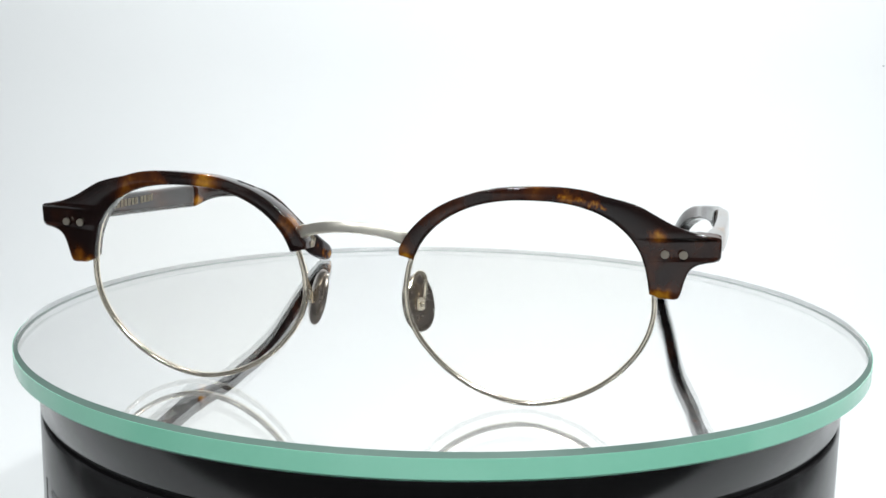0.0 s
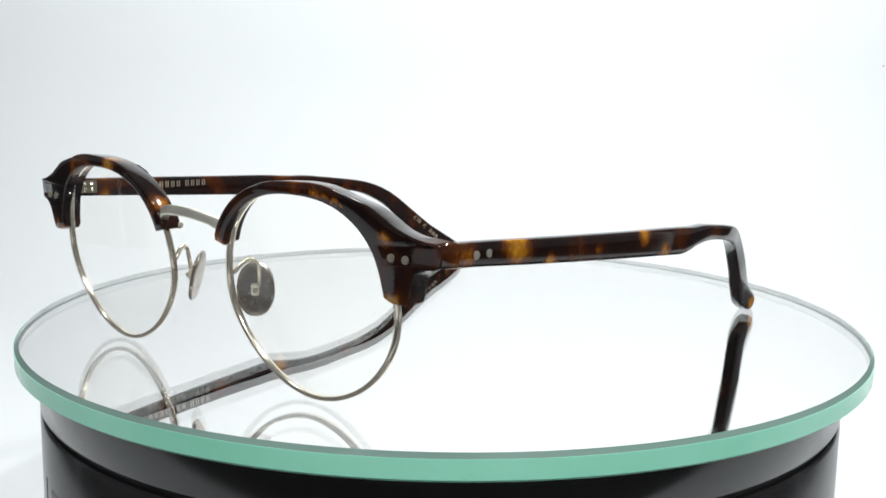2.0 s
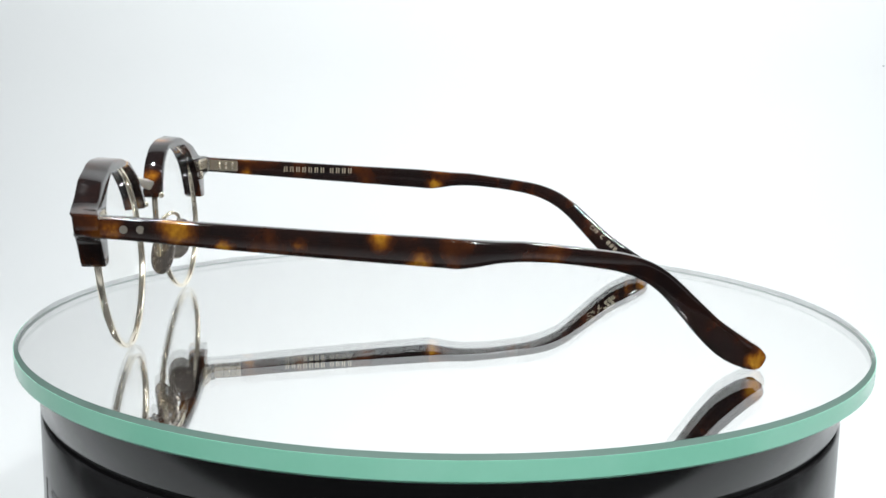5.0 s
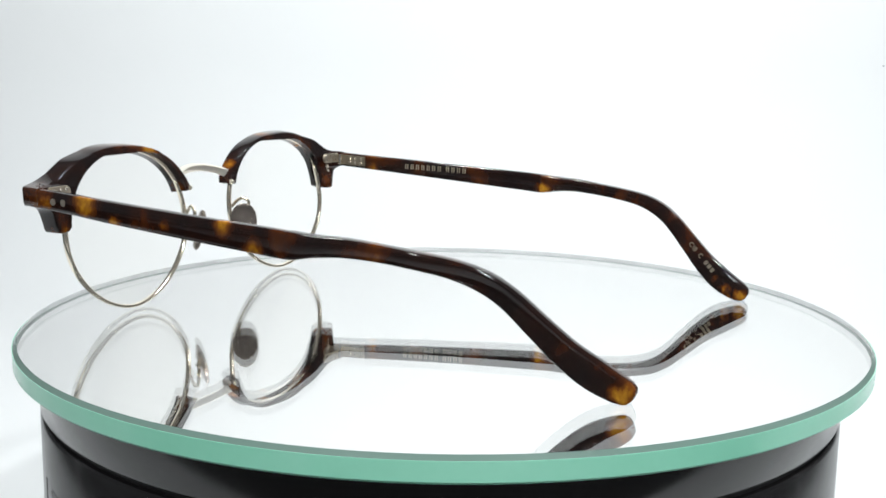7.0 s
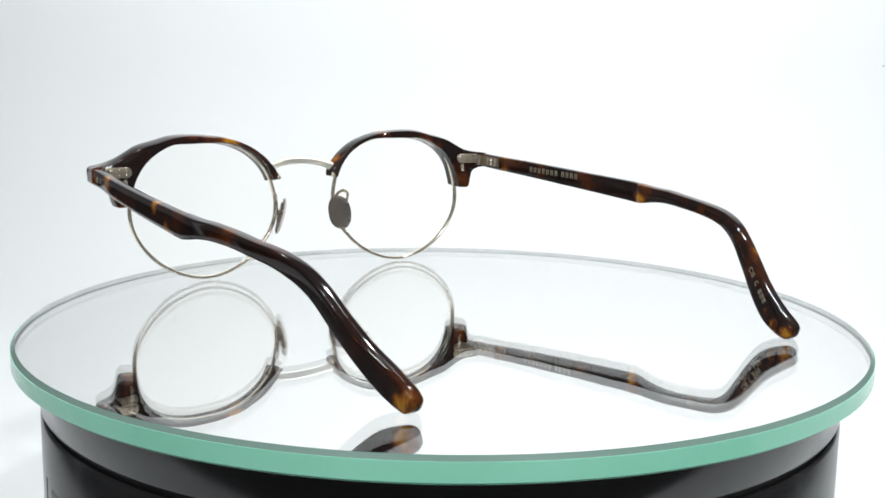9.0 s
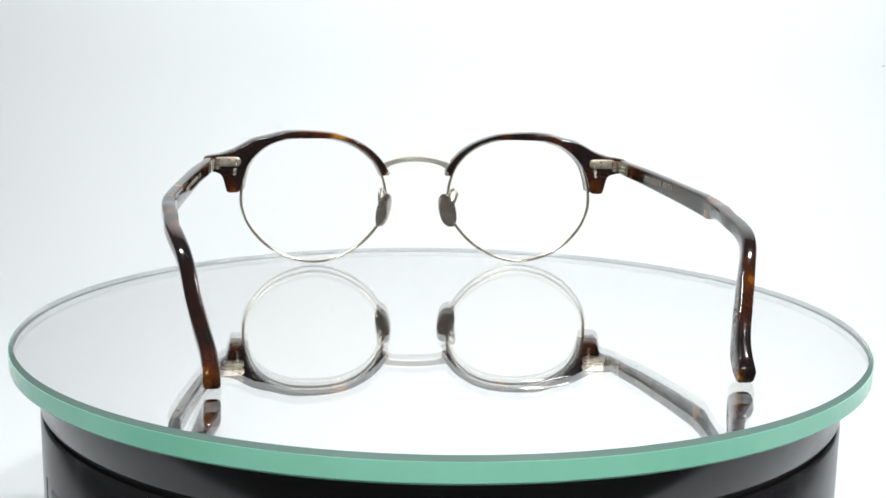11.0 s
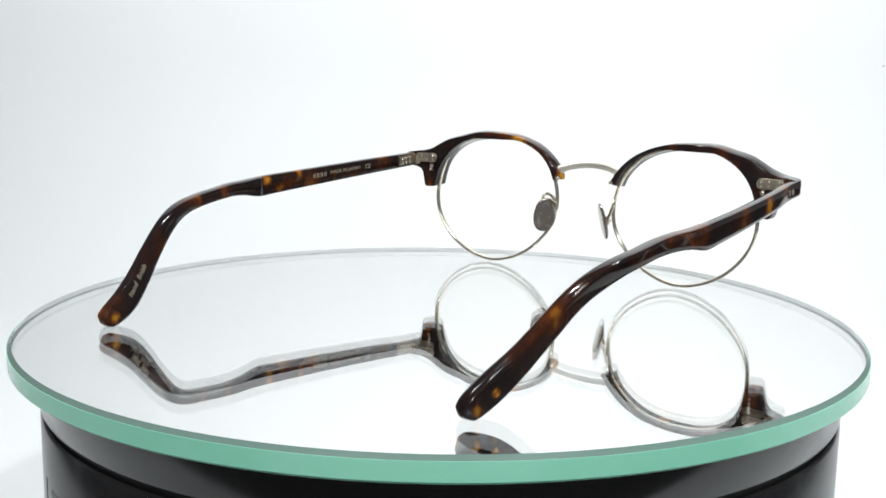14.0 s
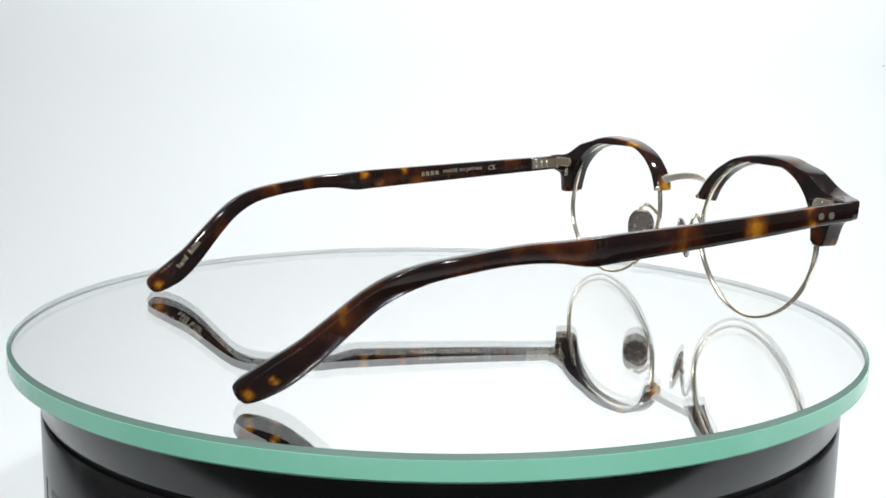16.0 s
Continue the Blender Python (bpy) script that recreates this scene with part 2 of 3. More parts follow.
# ---- paper sweep and lamp rails ----
def sweep():
    r, y1 = 0.16, 0.50
    prof = [(-0.125, 0.0), (-0.06, 0.0), (0.0, 0.0), (y1 - r, 0.0)]
    prof += [(y1 - r + r * math.sin(a), r - r * math.cos(a)) for a in [math.pi / 2 * k / 14 for k in range(1, 15)]]
    prof += [(y1, 0.40), (y1, 0.72)]
    dirs = [Vector((b[0] - a[0], b[1] - a[1])).normalized() for a, b in zip(prof, prof[1:])]
    dirs.append(dirs[-1])
    outer = [(y + 0.004 * d.y, z - 0.004 * d.x) for (y, z), d in zip(prof, dirs)]
    loop = prof + outer[::-1]
    bm = bmesh.new()
    n = len(prof)
    va, vb = ([bm.verts.new((x, y, z)) for y, z in loop] for x in (-0.482, 0.482))
    for i in range(len(loop)):
        k = (i + 1) % len(loop)
        bm.faces.new((va[i], va[k], vb[k], vb[i]))
    for v in (va, vb):
        for i in range(n - 1):
            bm.faces.new((v[i], v[i + 1], v[2 * n - 2 - i], v[2 * n - 1 - i]))
    bmesh.ops.recalc_face_normals(bm, faces=bm.faces)
    sheet = tagged(part("backdrop", bm, SHEET), "seamless white paper sweep behind the turntable", "backdrop", kind="structure")
    bm = bmesh.new()
    box(bm, -1.2, 1.2, -1.2, 1.0, -0.05, -0.0045)
    tagged(part("ground", bm, TABLE, smooth=False), "plain dark grey tabletop under the paper sweep", "tabletop", kind="structure")
    # unseen white sheet, added so the eyeglasses' front faces reflect something bright
    bm = bmesh.new()
    box(bm, -1.0, 1.0, -1.15, -0.30, -0.0044, -0.0005)
    tagged(part("table_front", bm, SHEET, smooth=False), "plain white sheet on the table under the camera", "tabletop", kind="structure")
    # dust specks on the sweep, two seen straight and one in the mirror
    def speck(eye, way, size):
        k = (y1 - 0.006 - eye[1]) / way[1]
        p = [eye[i] + k * way[i] for i in range(3)]
        bm = bmesh.new()
        bmesh.ops.create_icosphere(bm, subdivisions=2, radius=size)
        for v in bm.verts:
            v.co.y *= 0.15
            v.co.z *= 0.7
        ob = part("speck", bm, SPECK, sheet, "small grey dust speck")
        ob.location = (p[0], y1 - 0.0045, p[2])
    speck(EYE, (0.3354, 1.005, -0.0536), 0.0009)
    speck(EYE, (0.4049, 1.0153, 0.0072), 0.0009)
    speck((-0.0693, -0.0121, 0.0838), (-0.2474, 0.9747, 0.2338), 0.0013)


def lamp_rail(lamps):
    """A bar across the set that carries small round lamp bodies, open towards their aims."""
    y, z = lamps[0][0][1], lamps[0][0][2] + 0.07
    rail = tagged(new("lamp_rail"), "slim white lamp rail on two posts with small round lamps", "lamp", "lamp rails over the turntable")
    rail.matrix_world = pose(0, y, z)
    part("bar", tube([(-0.55, 0, 0), (0.0, 0, 0), (0.55, 0, 0)], 0.007, 12), HOUSING, rail)
    for x in (-0.54, 0.54):
        part("post", tube([(x, 0, -0.005), (x, 0, -z - 0.004)], 0.008, 12), HOUSING, rail)
    for place, aim, watts in lamps:
        m = Matrix.Translation((0, -y, -z)) @ look(place, aim)
        shell = [(0.0, 0.036), (0.018, 0.036), (0.030, 0.024), (0.032, -0.004), (0.030, -0.004), (0.028, 0.003), (0.0, 0.003)]
        bm = lathe(shell, 32, close=False)
        bm.transform(m)
        part("lamp_head", bm, HOUSING, rail)
        part("stem", tube([m @ Vector((0, 0, 0.034)), (place[0], 0, 0)], 0.004, 8), HOUSING, rail)


sweep()
lamp_rail(LAMPS[:2])
lamp_rail(LAMPS[2:])


# ---- turntable ----
def turntable():
    base = tagged(new("turntable_base"), "round glossy black plastic motor base standing on white paper", "turntable")
    R = 89.8
    z1 = TOP - 4.65
    part("housing", scaled(lathe([(0, 0.05), (R - 2, 0.05), (R - 0.4, 1.0), (R, 3), (R, 57.7), (R - 0.35, 58.25), (R - 1.2, 58.4), (0, 58.4)], close=False)), BLACK, base)
    part("groove", scaled(lathe([(0, 58.4), (R - 1.1, 58.4), (R - 1.1, 59.5), (0, 59.5)], close=False)), GROOVE, base, "dark recessed groove")
    part("upper_ring", scaled(lathe([(0, 59.5), (R - 1.2, 59.5), (R - 0.35, 59.65), (R, 60.1), (R, z1 - 0.8), (R - 0.6, z1 - 0.05), (0, z1 - 0.05)], close=False)), BLACK, base)
    # printed mark, unreadable: a thin stroke and a block on the housing
    for name, a0, a1, za, zb in (("mark_stroke", 207.6, 208.3, 40, 47.9), ("mark_block", 211.3, 215.2, 40, 47.2)):
        bm = bmesh.new()
        n = 6
        rows = []
        for k in range(n + 1):
            a = radians(a0 + (a1 - a0) * k / n)
            rows.append([((R + d) * math.cos(a), (R + d) * math.sin(a), z) for d, z in ((0.02, za), (0.08, za), (0.08, zb), (0.02, zb))])
        loft(bm, rows)
        part(name, scaled(bm), MARK, base, "dark printed mark", smooth=False)


def plate():
    ob = tagged(new("glass_plate"), "thick round mirror plate with polished green glass edge", "mirror")
    ob.matrix_world = pose(0, 0, TOP * U)
    R, T, C = 95.0, 4.65, 0.8
    prof = [(0, 0), (R - 3, 0), (R - C, 0), (R, -C), (R, -T + 0.5), (R - 0.5, -T), (0, -T)]
    bm = lathe(prof, 256, close=False)
    bmesh.ops.remove_doubles(bm, verts=bm.verts, dist=1e-4)
    for f in bm.faces:
        c = f.calc_center_median()
        r = math.hypot(c.x, c.y)
        f.material_index = 0 if c.z > -0.01 else (2 if c.z < -T + 0.05 else (3 if c.z > -C else 1))
        f.smooth = f.material_index in (1, 3)
    bm.transform(Matrix.Translation((0.15, 0.70, 0)))
    part("glass_disc", scaled(bm), [GLASS, INSIDE, SILVERING, ARRIS], ob)
    bm = lathe([(R + 0.01, -C), (R + 0.12, -C), (R + 0.12, -T + 0.5), (R - 0.4, -T), (R - 0.5, -T - 0.02), (R + 0.01, -T + 0.45)], 256)
    bm.transform(Matrix.Translation((0.15, 0.70, 0)))
    part("edge_band", scaled(bm), EDGE, ob, "ground green glass edge")
    return ob


turntable()
PLATE = plate()

# ---- eyeglasses ----
LX, LZ, HW, HH = 30.05, 42.4, 21.35, 18.65      # lens centre and half sizes


def lens_point(a, grow=0.0):
    """The lens outline at the angle a (0 towards the temple, 90 up), grown outwards."""
    ca, sa = math.cos(a), math.sin(a)
    up = max(0.0, sa)
    low = -0.15 * min(1.0, max(0.0, -sa) * 2.0) * (1.0 if ca < 0 else 0.6)
    n = 1.97 + low + (0.48 if ca > 0 else 0.22) * min(1.0, up * 2.2)
    r = (abs(ca / HW) ** n + abs(sa / HH) ** n) ** (-1 / n)
    x, z = r * ca, r * sa
    nx, nz = ca / HW, sa / HH
    k = grow / math.hypot(nx, nz)
    return LX + x + nx * k, LZ + z + nz * k


def front(x, z, w=0.0):
    """A point of the front: across x, height z, depth w behind the rim's middle; the face wraps, leans back and stands a little askew."""
    y = -68.6 + 2.0 * (x / 55) ** 2 - 0.094 * (z - 52) + w
    return Vector((x - 0.5, y - 0.021 * x, z - 23.5))


def brow_outline():
    inner = [lens_point(radians(a), -1.15 - 0.15 * max(0.0, math.sin(radians((a - 45) * 1.6))) ** 2 * (a > 45)) for a in range(8, 163, 3)]
    nose = [lens_point(radians(162), 1.55), lens_point(radians(159), 1.95)]
    top = []
    for a in range(153, 54, -3):
        top.append(lens_point(radians(a), 0.72 + 1.1 * max(0, (a - 118) / 35) + 0.2 * max(0.0, math.sin(radians((a - 85) * 2.6))) + 0.45 * max(0.0, math.sin(radians((a - 35) * 3))) + 0.35 * math.sin(radians((153 - a) * 1.2)) ** 2 + 0.35 * max(0, (80 - a) / 26) ** 2))
    lug = spline([top[-1], (47.3, 59.6), (50.2, 58.2), (53.2, 56.6), (56.8, 55.35), (60.4, 54.75)], 6)[1:]
    end = [(60.9, 54.5), (61.1, 54.0), (61.1, 51.5), (60.8, 51.0), (60.0, 50.75)]
    low = spline([(58.7, 50.6), (57.3, 50.15), (56.2, 49.2), (55.6, 47.6), (55.0, 45.2)], 3)
    foot = [(54.6, 44.55), (53.9, 44.4), (51.75, 44.5)]
    return nose + top + lug + end + low + foot + inner


def eyeglasses():
    g = tagged(new("eyeglasses"), "open browline eyeglasses, dark tortoiseshell acetate with pale gold metal rims", "eyeglasses")
    g.matrix_world = pose(0, 0, TOP * U)
    outline = brow_outline()
    for s in (1, -1):
        # brow bar
        bm = rounded_plate(outline, 2.2, 0.38)
        for v in bm.verts:
            x, z, w = v.co
            f = (abs((x - LX) / HW) ** 2.3 + abs((z - LZ) / HH) ** 2.3) ** (1 / 2.3)
            if f < 0.987 and w > 0:
                x, z = LX + (x - LX) * 0.987 / f, LZ + (z - LZ) * 0.987 / f
            if z > 50 and f > 1.03 and w < 0:
                z -= (0.25 - 0.5 * min(1.0, max(0.0, (x - 33) / 8))) * min(1.0, (z - 50) / 6) * -w / 2.2
            if z > 50 and f > 1.03 and w > 0:
                z -= (0.5 if x < 54 else 0.5 * max(0.0, (58 - x) / 4)) * min(1.0, (z - 50) / 4) * w / 2.2
            if x > 57 and w > 1.85:
                lip = 0.36 if w > 2.15 else 0.12
                x, z = x + (lip if x > 60 else 0.0), z + math.copysign(lip, z - 52.7) * (abs(z - 52.7) > 1.0)
            back = max(0.0, (x - 56) / 5) * 1.0
            if x > 58.6 and w < 0:
                back += 2.2 * ((x - 58.6) / 2.5) ** 2
            v.co = front(s * x, z, w + back * (0.35 if w < 0 else 1.0))
        if s < 0:
            bmesh.ops.reverse_faces(bm, faces=bm.faces)
        bmesh.ops.recalc_face_normals(bm, faces=bm.faces)
        brow = part("brow_bar", scaled(bm), TORTOISE, g)
        for rx in (52.3, 55.2):
            bm = bmesh.new()
            bmesh.ops.create_cone(bm, cap_ends=True, segments=20, radius1=0.70, radius2=0.66, depth=0.3)
            bm.transform(Matrix.Translation(front(s * rx, 51.9, -2.22)) @ Matrix.Rotation(radians(90), 4, "X"))
            part("rivet", scaled(bm), RIVET, brow, "small pale metal rivet", smooth=False)
        # metal rim all round the lens
        pts = [front(s * x, z, 0) for x, z in [lens_point(2 * math.pi * k / 120, -0.42) for k in range(120)]]
        rim = part("rim", scaled(tube(pts, 0.46, 16, True, 1.5, 0.8)), RIM, g, "thin pale gold metal rim")
        # lens
        bm = bmesh.new()
        rings = []
        for side in (0, 1):
            for f in ((1.0, 0.8, 0.6, 0.4, 0.2, 0.02) if side else (0.02, 0.2, 0.4, 0.6, 0.8, 1.0)):
                ring = []
                for k in range(64):
                    x, z = lens_point(2 * math.pi * k / 64, -0.55)
                    x, z = LX + (x - LX) * f, LZ + (z - LZ) * f
                    ring.append(front(s * x, z, -1.5 * (1 - f * f) + (0.5 if side else -0.5)))
                rings.append(ring)
        loft(bm, rings)
        lens = part("lens", scaled(bm), LENS, g, "clear coated lens")
        lens.visible_shadow = False
        # nose pad on its wire arm
        pc = Vector((s * 9.3 + 0.1, -62.6, 39.7 - 23.5))
        bm = bmesh.new()
        bmesh.ops.create_uvsphere(bm, u_segments=20, v_segments=12, radius=1.0)
        m = Matrix.Translation(pc) @ Matrix.Rotation(radians(s * -38), 4, "Z") @ Matrix.Rotation(radians(s * -13), 4, "Y") @ Matrix.Diagonal((0.75, 3.5, 5.1, 1))
        for v in bm.verts:
            r = math.hypot(v.co.y, v.co.z)
            k = (abs(v.co.y / r) ** 2.25 + abs(v.co.z / r) ** 2.25) ** (-1 / 2.25) if r > 1e-5 else 1.0
            v.co = Vector((math.copysign(abs(v.co.x) ** 0.7, v.co.x) + 0.35 * r * r, v.co.y * k, v.co.z * k))
        bm.transform(m)
        bmesh.ops.recalc_face_normals(bm, faces=bm.faces)
        pad = part("nose_pad", scaled(bm), PAD, g, "oval taupe metal nose pad")
        base = front(s * 9.4, 43.2, 0.6)
        arm = spline([base, base + Vector((s * 0.5, 1.4, 1.6)), base + Vector((s * 1.3, 2.9, 2.4)), base + Vector((s * 1.9, 4.2, 1.2)), pc + Vector((s * 1.3, -0.2, 1.2)), pc + Vector((s * 0.6, 0, 0.0))], 6)
        part("pad_arm", scaled(tube(arm, 0.45, 10)), GOLD, g)
        bm = bmesh.new()
        box(bm, -0.45, 0.45, -0.75, 0.75, -1.15, 1.15)
        bmesh.ops.bevel(bm, geom=bm.edges[:], offset=0.22, segments=2, affect="EDGES")
        bm.transform(Matrix.Translation(pc + Vector((s * 0.75, -0.75, 0.1))) @ Matrix.Rotation(radians(s * -50), 4, "Z"))
        part("pad_box", scaled(bm), GOLD, g)
        bm = bmesh.new()
        bmesh.ops.create_uvsphere(bm, u_segments=12, v_segments=8, radius=0.5)
        bm.transform(Matrix.Translation(pc + Vector((s * 1.2, -1.1, 0.1))))
        part("pad_screw", scaled(bm), GOLD, g)
        # bridge lug under the brow's nose end
        bm = bmesh.new()
        bmesh.ops.create_uvsphere(bm, u_segments=12, v_segments=8, radius=0.7)
        bm.transform(Matrix.Translation(front(s * 8.6, 50.0, 2.0)))
        part("bridge_joint", scaled(bm), GOLD, g)
        # hinge leaf on the back of the brow
        bm = rounded_plate([(57.6, 51.95), (57.6, 54.6)] + [(52.0 + 1.33 * math.cos(radians(a)), 53.28 + 1.33 * math.sin(radians(a))) for a in range(90, 271, 20)], 0.3, 0.15)
        for v in bm.verts:
            v.co = front(s * v.co.x, v.co.y, 2.55 + max(0.0, (v.co.x - 56) / 5) - v.co.z)
        bmesh.ops.recalc_face_normals(bm, faces=bm.faces)
        part("hinge_leaf", scaled(bm), LEAF, brow)
        for hx, hz, hr in ((52.0, 53.85, 0.42), (52.0, 52.7, 0.42), (54.0, 53.85, 0.42), (54.0, 52.7, 0.42), (56.2, 53.85, 0.5), (56.2, 52.7, 0.5), (52.5, 49.8, 0.62), (52.4, 50.9, 0.7)):
            bm = bmesh.new()
            bmesh.ops.create_uvsphere(bm, u_segments=12, v_segments=8, radius=hr, matrix=Matrix.Translation(front(s * hx, hz, 2.35 if hz < 52 else 2.7)))
            part("hinge_screw", scaled(bm), STEEL, brow, "small domed metal screw")
        temple(g, s)
    # bridge
    def arch(x):
        u = max(0.0, 1 - (x / 9.6) ** 2)
        return front(x, 52.1 + 2.0 * u ** 0.8, -0.6 - 2.6 * u)

    xs = np.linspace(-9.6, 9.6, 33)
    bm = bmesh.new()
    rings = []
    for x in xs:
        t = (arch(x + 0.2) - arch(x - 0.2)).normalized()
        n = Vector((-t.z, math.sin(radians(18)), t.x * math.cos(radians(18)))).normalized()
        tall, deep = (1.15, 1.0) if abs(x) > 8.0 else (0.95, 0.85)
        rings.append([arch(x) + n * (tall * math.copysign(abs(math.sin(a)) ** 0.4, math.sin(a))) + deep * Vector((0, math.cos(radians(18)), -math.sin(radians(18)))) * math.copysign(abs(math.cos(a)) ** 0.4, math.cos(a)) for a in [2 * math.pi * k / 20 for k in range(20)]])
    loft(bm, rings)
    part("bridge", scaled(bm), BRIDGE, g, "arched pale gold metal bridge")
    return g


# temple rows: y, height, half height, centre x
TEMPLE = [(-66.8, 52.75, 1.97, 60.0), (-58.0, 52.2, 2.05, 60.3), (-46.0, 51.4, 2.2, 61.6), (-24.0, 49.95, 2.42, 62.9), (-7.0, 48.9, 2.62, 63.5), (-3.0, 48.6, 2.64, 63.5),
          (-1.6, 48.55, 2.62, 63.5), (1.0, 48.6, 2.35, 63.4), (4.6, 48.75, 1.95, 63.0), (9.5, 48.75, 1.75, 62.3), (15.5, 48.2, 1.6, 61.2), (22.0, 47.35, 1.6, 60.3), (28.5, 46.15, 1.75, 58.7),
          (33.6, 44.2, 1.95, 57.0), (37.9, 41.3, 2.05, 55.3), (42.6, 36.8, 2.3, 53.6), (47.4, 32.1, 2.65, 51.8), (51.6, 28.8, 2.95, 50.3), (55.0, 26.8, 2.75, 49.5), (57.4, 25.7, 2.4, 49.1), (58.8, 25.1, 1.75, 49.0), (59.4, 24.8, 0.7, 49.0)]
HALF = 1.3


def splay(s, y):
    """How far each arm stands out of true: the left one at its bend, the right one at its tip."""
    return 1.5 * math.exp(-((y - 33) / 13) ** 2) if s < 0 else 0.55 * min(1.0, max(0.0, (y - 34) / 9))


def temple_at(y):
    for a, b in zip(TEMPLE, TEMPLE[1:]):
        if a[0] <= y <= b[0]:
            t = (y - a[0]) / (b[0] - a[0])
            return [a[i] + t * (b[i] - a[i]) for i in range(4)]
    return TEMPLE[-1]


def inner_point(s, y, z, lift=0.03):
    x = temple_at(y)[3] + splay(s, y)
    return Vector((s * (x - HALF - lift) - 0.8, y + (2.9 if s < 0 else 0), z - 23.5))


def temple(g, s):
    rows = spline(TEMPLE, 5)
    bm = bmesh.new()
    rings = []
    for i, (y, z, h, x) in enumerate(rows):
        a, b = rows[max(i - 1, 0)], rows[min(i + 1, len(rows) - 1)]
        d = Vector((0, b[0] - a[0], b[1] - a[1])).normalized()
        n = Vector((0, -d.z, d.y))
        x += splay(s, y)
        w = HALF * min(1.0, (h / 1.4) ** 0.7)
        thick = 0.55 * min(1.0, max(0.0, (y + 2.2) / 0.8)) * min(1.0, h / 1.4)
        ring = []
        for k in range(24):
            t = 2 * math.pi * k / 24
            c, e = math.cos(t), math.sin(t)
            pw = 0.42
            ring.append(Vector((x, y, z)) + Vector(((w if c > 0 else w + thick), 0, 0)) * math.copysign(abs(c) ** pw, c) + n * (h * math.copysign(abs(e) ** pw, e)))
        rings.append([Vector((s * p.x - 0.8, p.y + (2.9 if s < 0 else 0), p.z - 23.5)) for p in ring])
    loft(bm, rings)
    arm = part("temple", scaled(bm), TORTOISE, g)
    for ry in (-60.2, -57.3):
        x = temple_at(ry)[3]
        bm = bmesh.new()
        bmesh.ops.create_cone(bm, cap_ends=True, segments=20, radius1=0.74, radius2=0.70, depth=0.2)
        bm.transform(Matrix.Translation((s * (x + HALF - 0.06) - 0.8, ry + (2.4 if s < 0 else 0), 52.3 - 23.5)) @ Matrix.Rotation(radians(90), 4, "Y"))
        part("rivet", scaled(bm), RIVET, arm, "small pale metal rivet", smooth=False)
    # hinge leaf and barrel on the inner side
    bm = bmesh.new()
    a, b = inner_point(s, -66.6, 52.75, 0.1), inner_point(s, -56.8, 52.3, 0.1)
    rings = [[p + Vector((dx, 0, dz)) for dx, dz in ((0.3, -1.45), (-0.3, -1.45), (-0.3, 1.45), (0.3, 1.45))] for p in (a, a.lerp(b, 0.96), b + Vector((0, 0, 0)))]
    loft(bm, rings)
    bmesh.ops.bevel(bm, geom=bm.edges[:], offset=0.12, segments=2, affect="EDGES")
    part("hinge_leaf", scaled(bm), LEAF, arm)
    for t in (0.50, 0.68, 0.86):
        for dz in (-0.6, 0.6):
            bm = bmesh.new()
            p = a.lerp(b, t) - Vector((s * 0.25, 0, 0))
            bmesh.ops.create_uvsphere(bm, u_segments=10, v_segments=6, radius=0.5, matrix=Matrix.Translation(p + Vector((0, 0, dz))))
            part("hinge_screw", scaled(bm), STEEL, arm, "small domed metal screw")
    for dz in (-1.05, 0.0, 1.05):
        bm = bmesh.new()
        bmesh.ops.create_cone(bm, cap_ends=True, segments=16, radius1=0.95, radius2=0.95, depth=0.95, matrix=Matrix.Translation(a + Vector((-s * 0.9, 1.6, dz))))
        part("hinge_knuckle", scaled(bm), STEEL, arm)

    def stamp(name, bm, p0, p1, label):
        """Lay a flat mark, drawn along x, on the inner face from p0 towards p1."""
        x = (p1 - p0).normalized()
        n = Vector((-s, 0, 0))
        n = (n - n.dot(x) * x).normalized()
        y = n.cross(x)
        m = Matrix(((x.x, y.x, n.x, p0.x), (x.y, y.y, n.y, p0.y), (x.z, y.z, n.z, p0.z), (0, 0, 0, 1)))
        part(name, scaled(bm, m), FOIL, arm, label, smooth=False)

    def bars(widths, height, gap):
        bm = bmesh.new()
        x = 0.0
        for w in widths:
            if w > 0:
                box(bm, x, x + w, 0, height, -0.01, 0.03)
            x += abs(w) + gap
        return bm

    if s < 0:
        stamp("brand_mark", bars(([0.32] * 2 + [-0.1]) * 7 + [-0.6] + ([0.32] * 2 + [-0.1]) * 4, 1.5, 0.33), inner_point(s, -43.9, 50.7), inner_point(s, -23.8, 50.2), "plain gold foil brand mark")
        stamp("lettering", letters("C10   C", 4.9, 1.25), inner_point(s, 43.2, 36.2, 0.6), inner_point(s, 49.7, 30.2, 0.6), "pale stamped lettering")
        stamp("size_mark", bars(([0.26] * 2 + [-0.1]) * 3, 1.2, 0.22), inner_point(s, 47.7, 32.0, 0.6), inner_point(s, 51.3, 28.7, 0.6), "pale stamped number mark")
    else:
        stamp("lettering", letters("MADE IN JAPAN", 12.2, 1.3), inner_point(s, -28.4, 49.9), inner_point(s, -41.5, 50.7), "pale stamped lettering")
        stamp("safety_mark", letters("CE", 2.3, 1.3), inner_point(s, -42.8, 50.8), inner_point(s, -45.2, 51.0), "pale stamped lettering")
        stamp("size_mark", bars(([0.3] * 2 + [-0.1]) * 4, 1.25, 0.25), inner_point(s, -21.6, 49.4), inner_point(s, -26.8, 49.8), "pale stamped number mark")
        stamp("lettering", letters("hand  finish", 8.6, 1.5), inner_point(s, 51.4, 29.0, 0.6), inner_point(s, 45.0, 35.4, 0.6), "gold foil lettering")


GLASSES = eyeglasses()


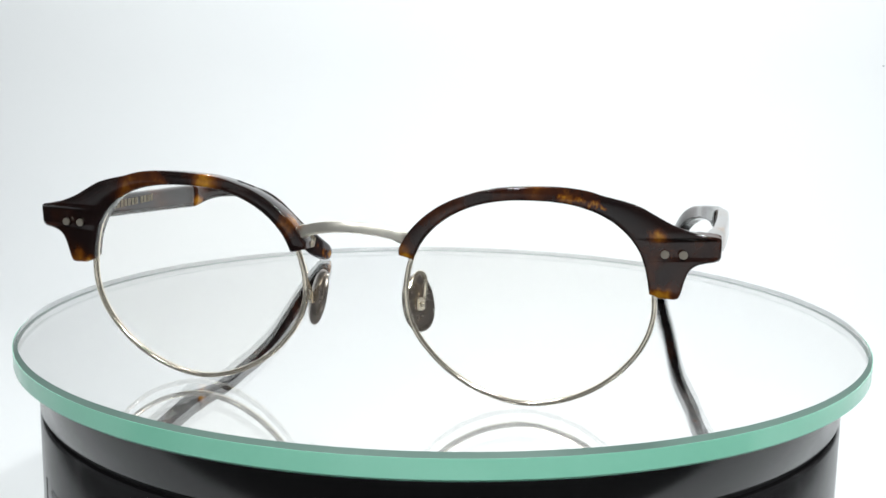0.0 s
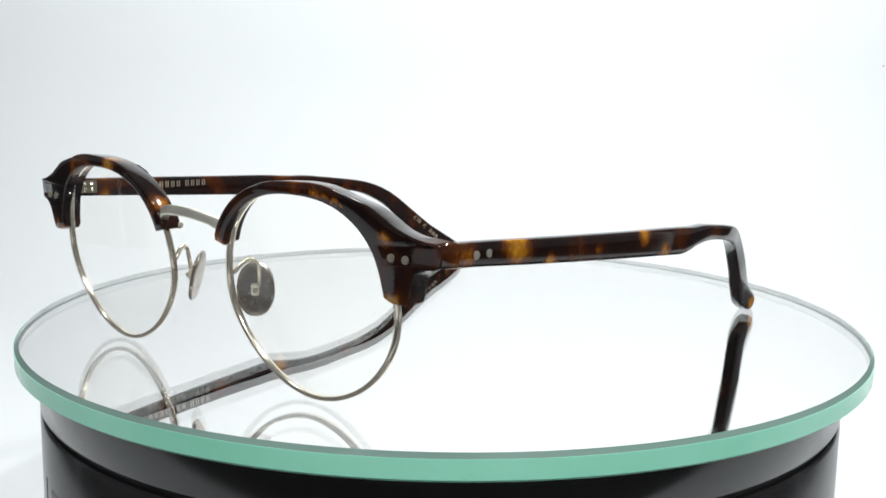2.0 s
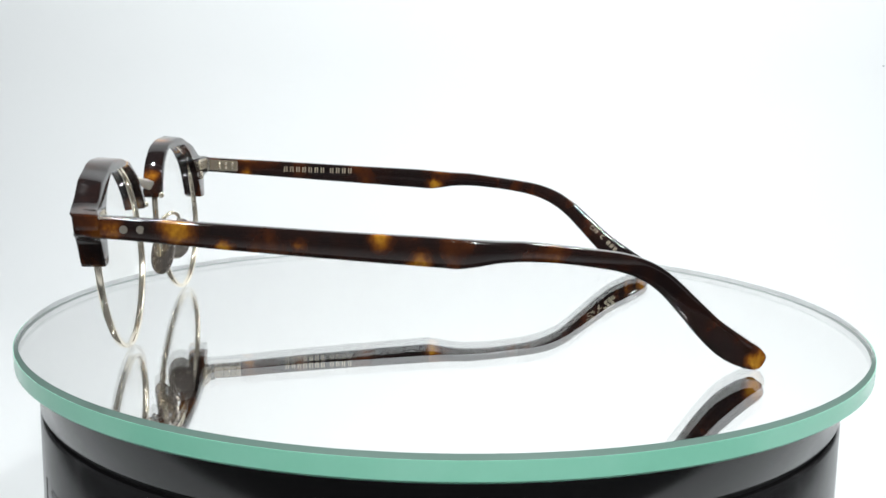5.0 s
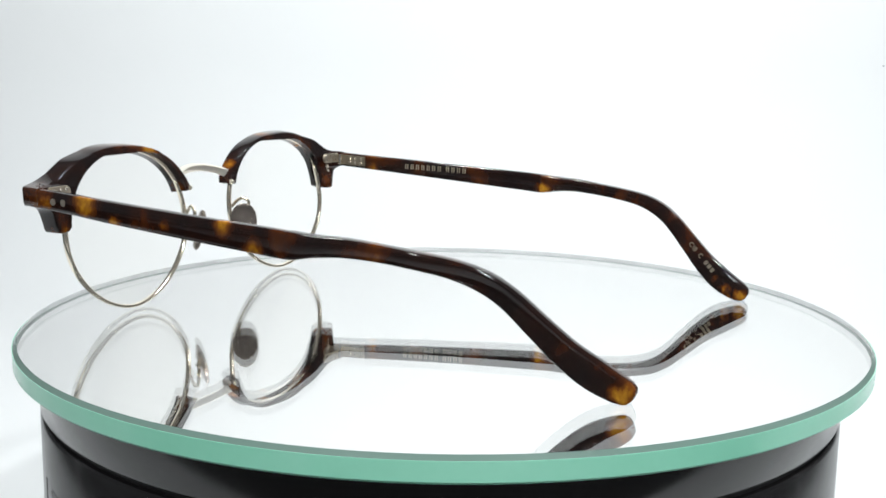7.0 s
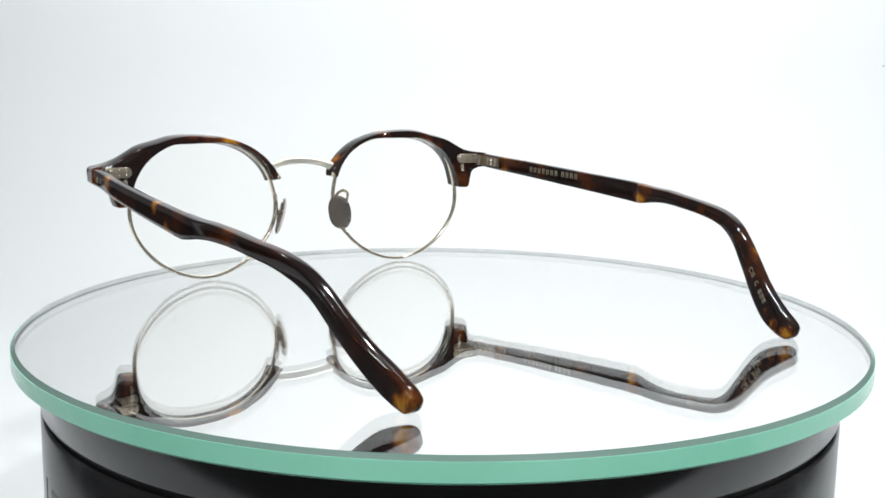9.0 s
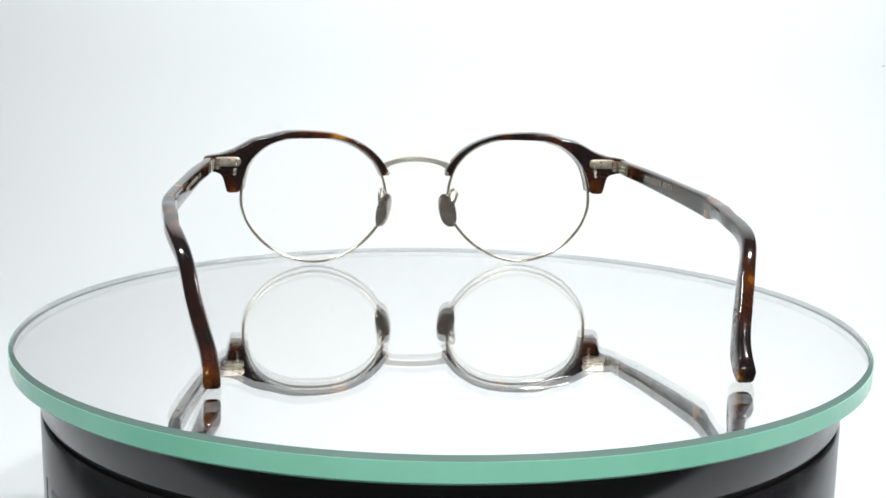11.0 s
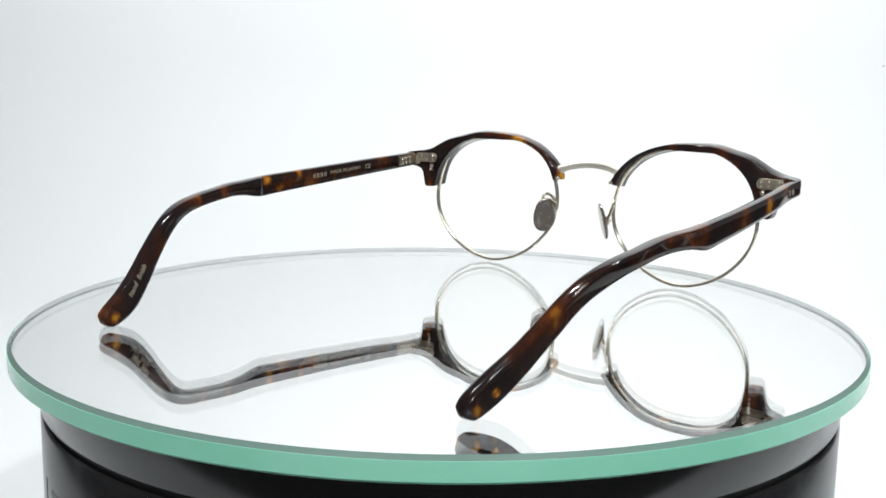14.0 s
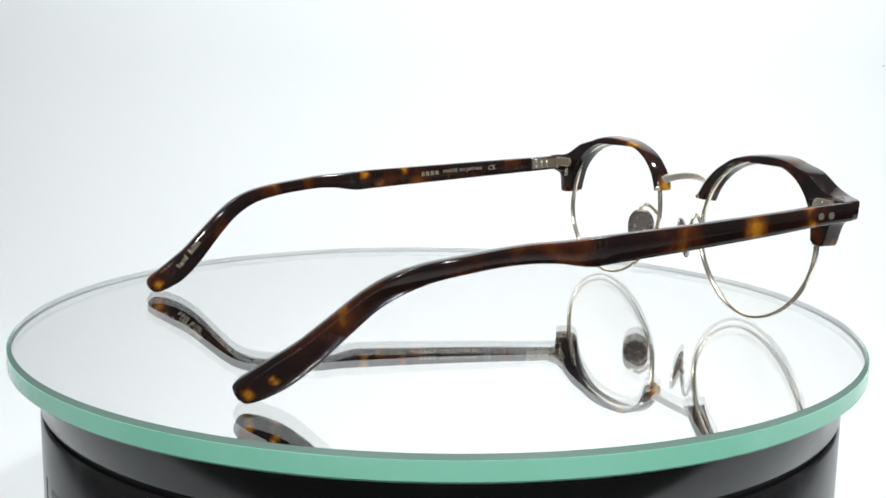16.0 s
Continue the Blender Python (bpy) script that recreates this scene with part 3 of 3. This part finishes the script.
# ---- what turns ----
def motions():
    turn = [-12.47, -27.12, -41.72, -56.30, -70.89, -85.50, -100.11, -114.71, -129.30, -143.84, -158.34, -172.78, -187.16, -201.50, -215.83, -230.21, -244.69]
    rows = [(t, pose(0, 0, TOP * U, 0, 0, a)) for t, a in enumerate(turn)]
    walk(PLATE, rows)
    walk(GLASSES, rows)


motions()
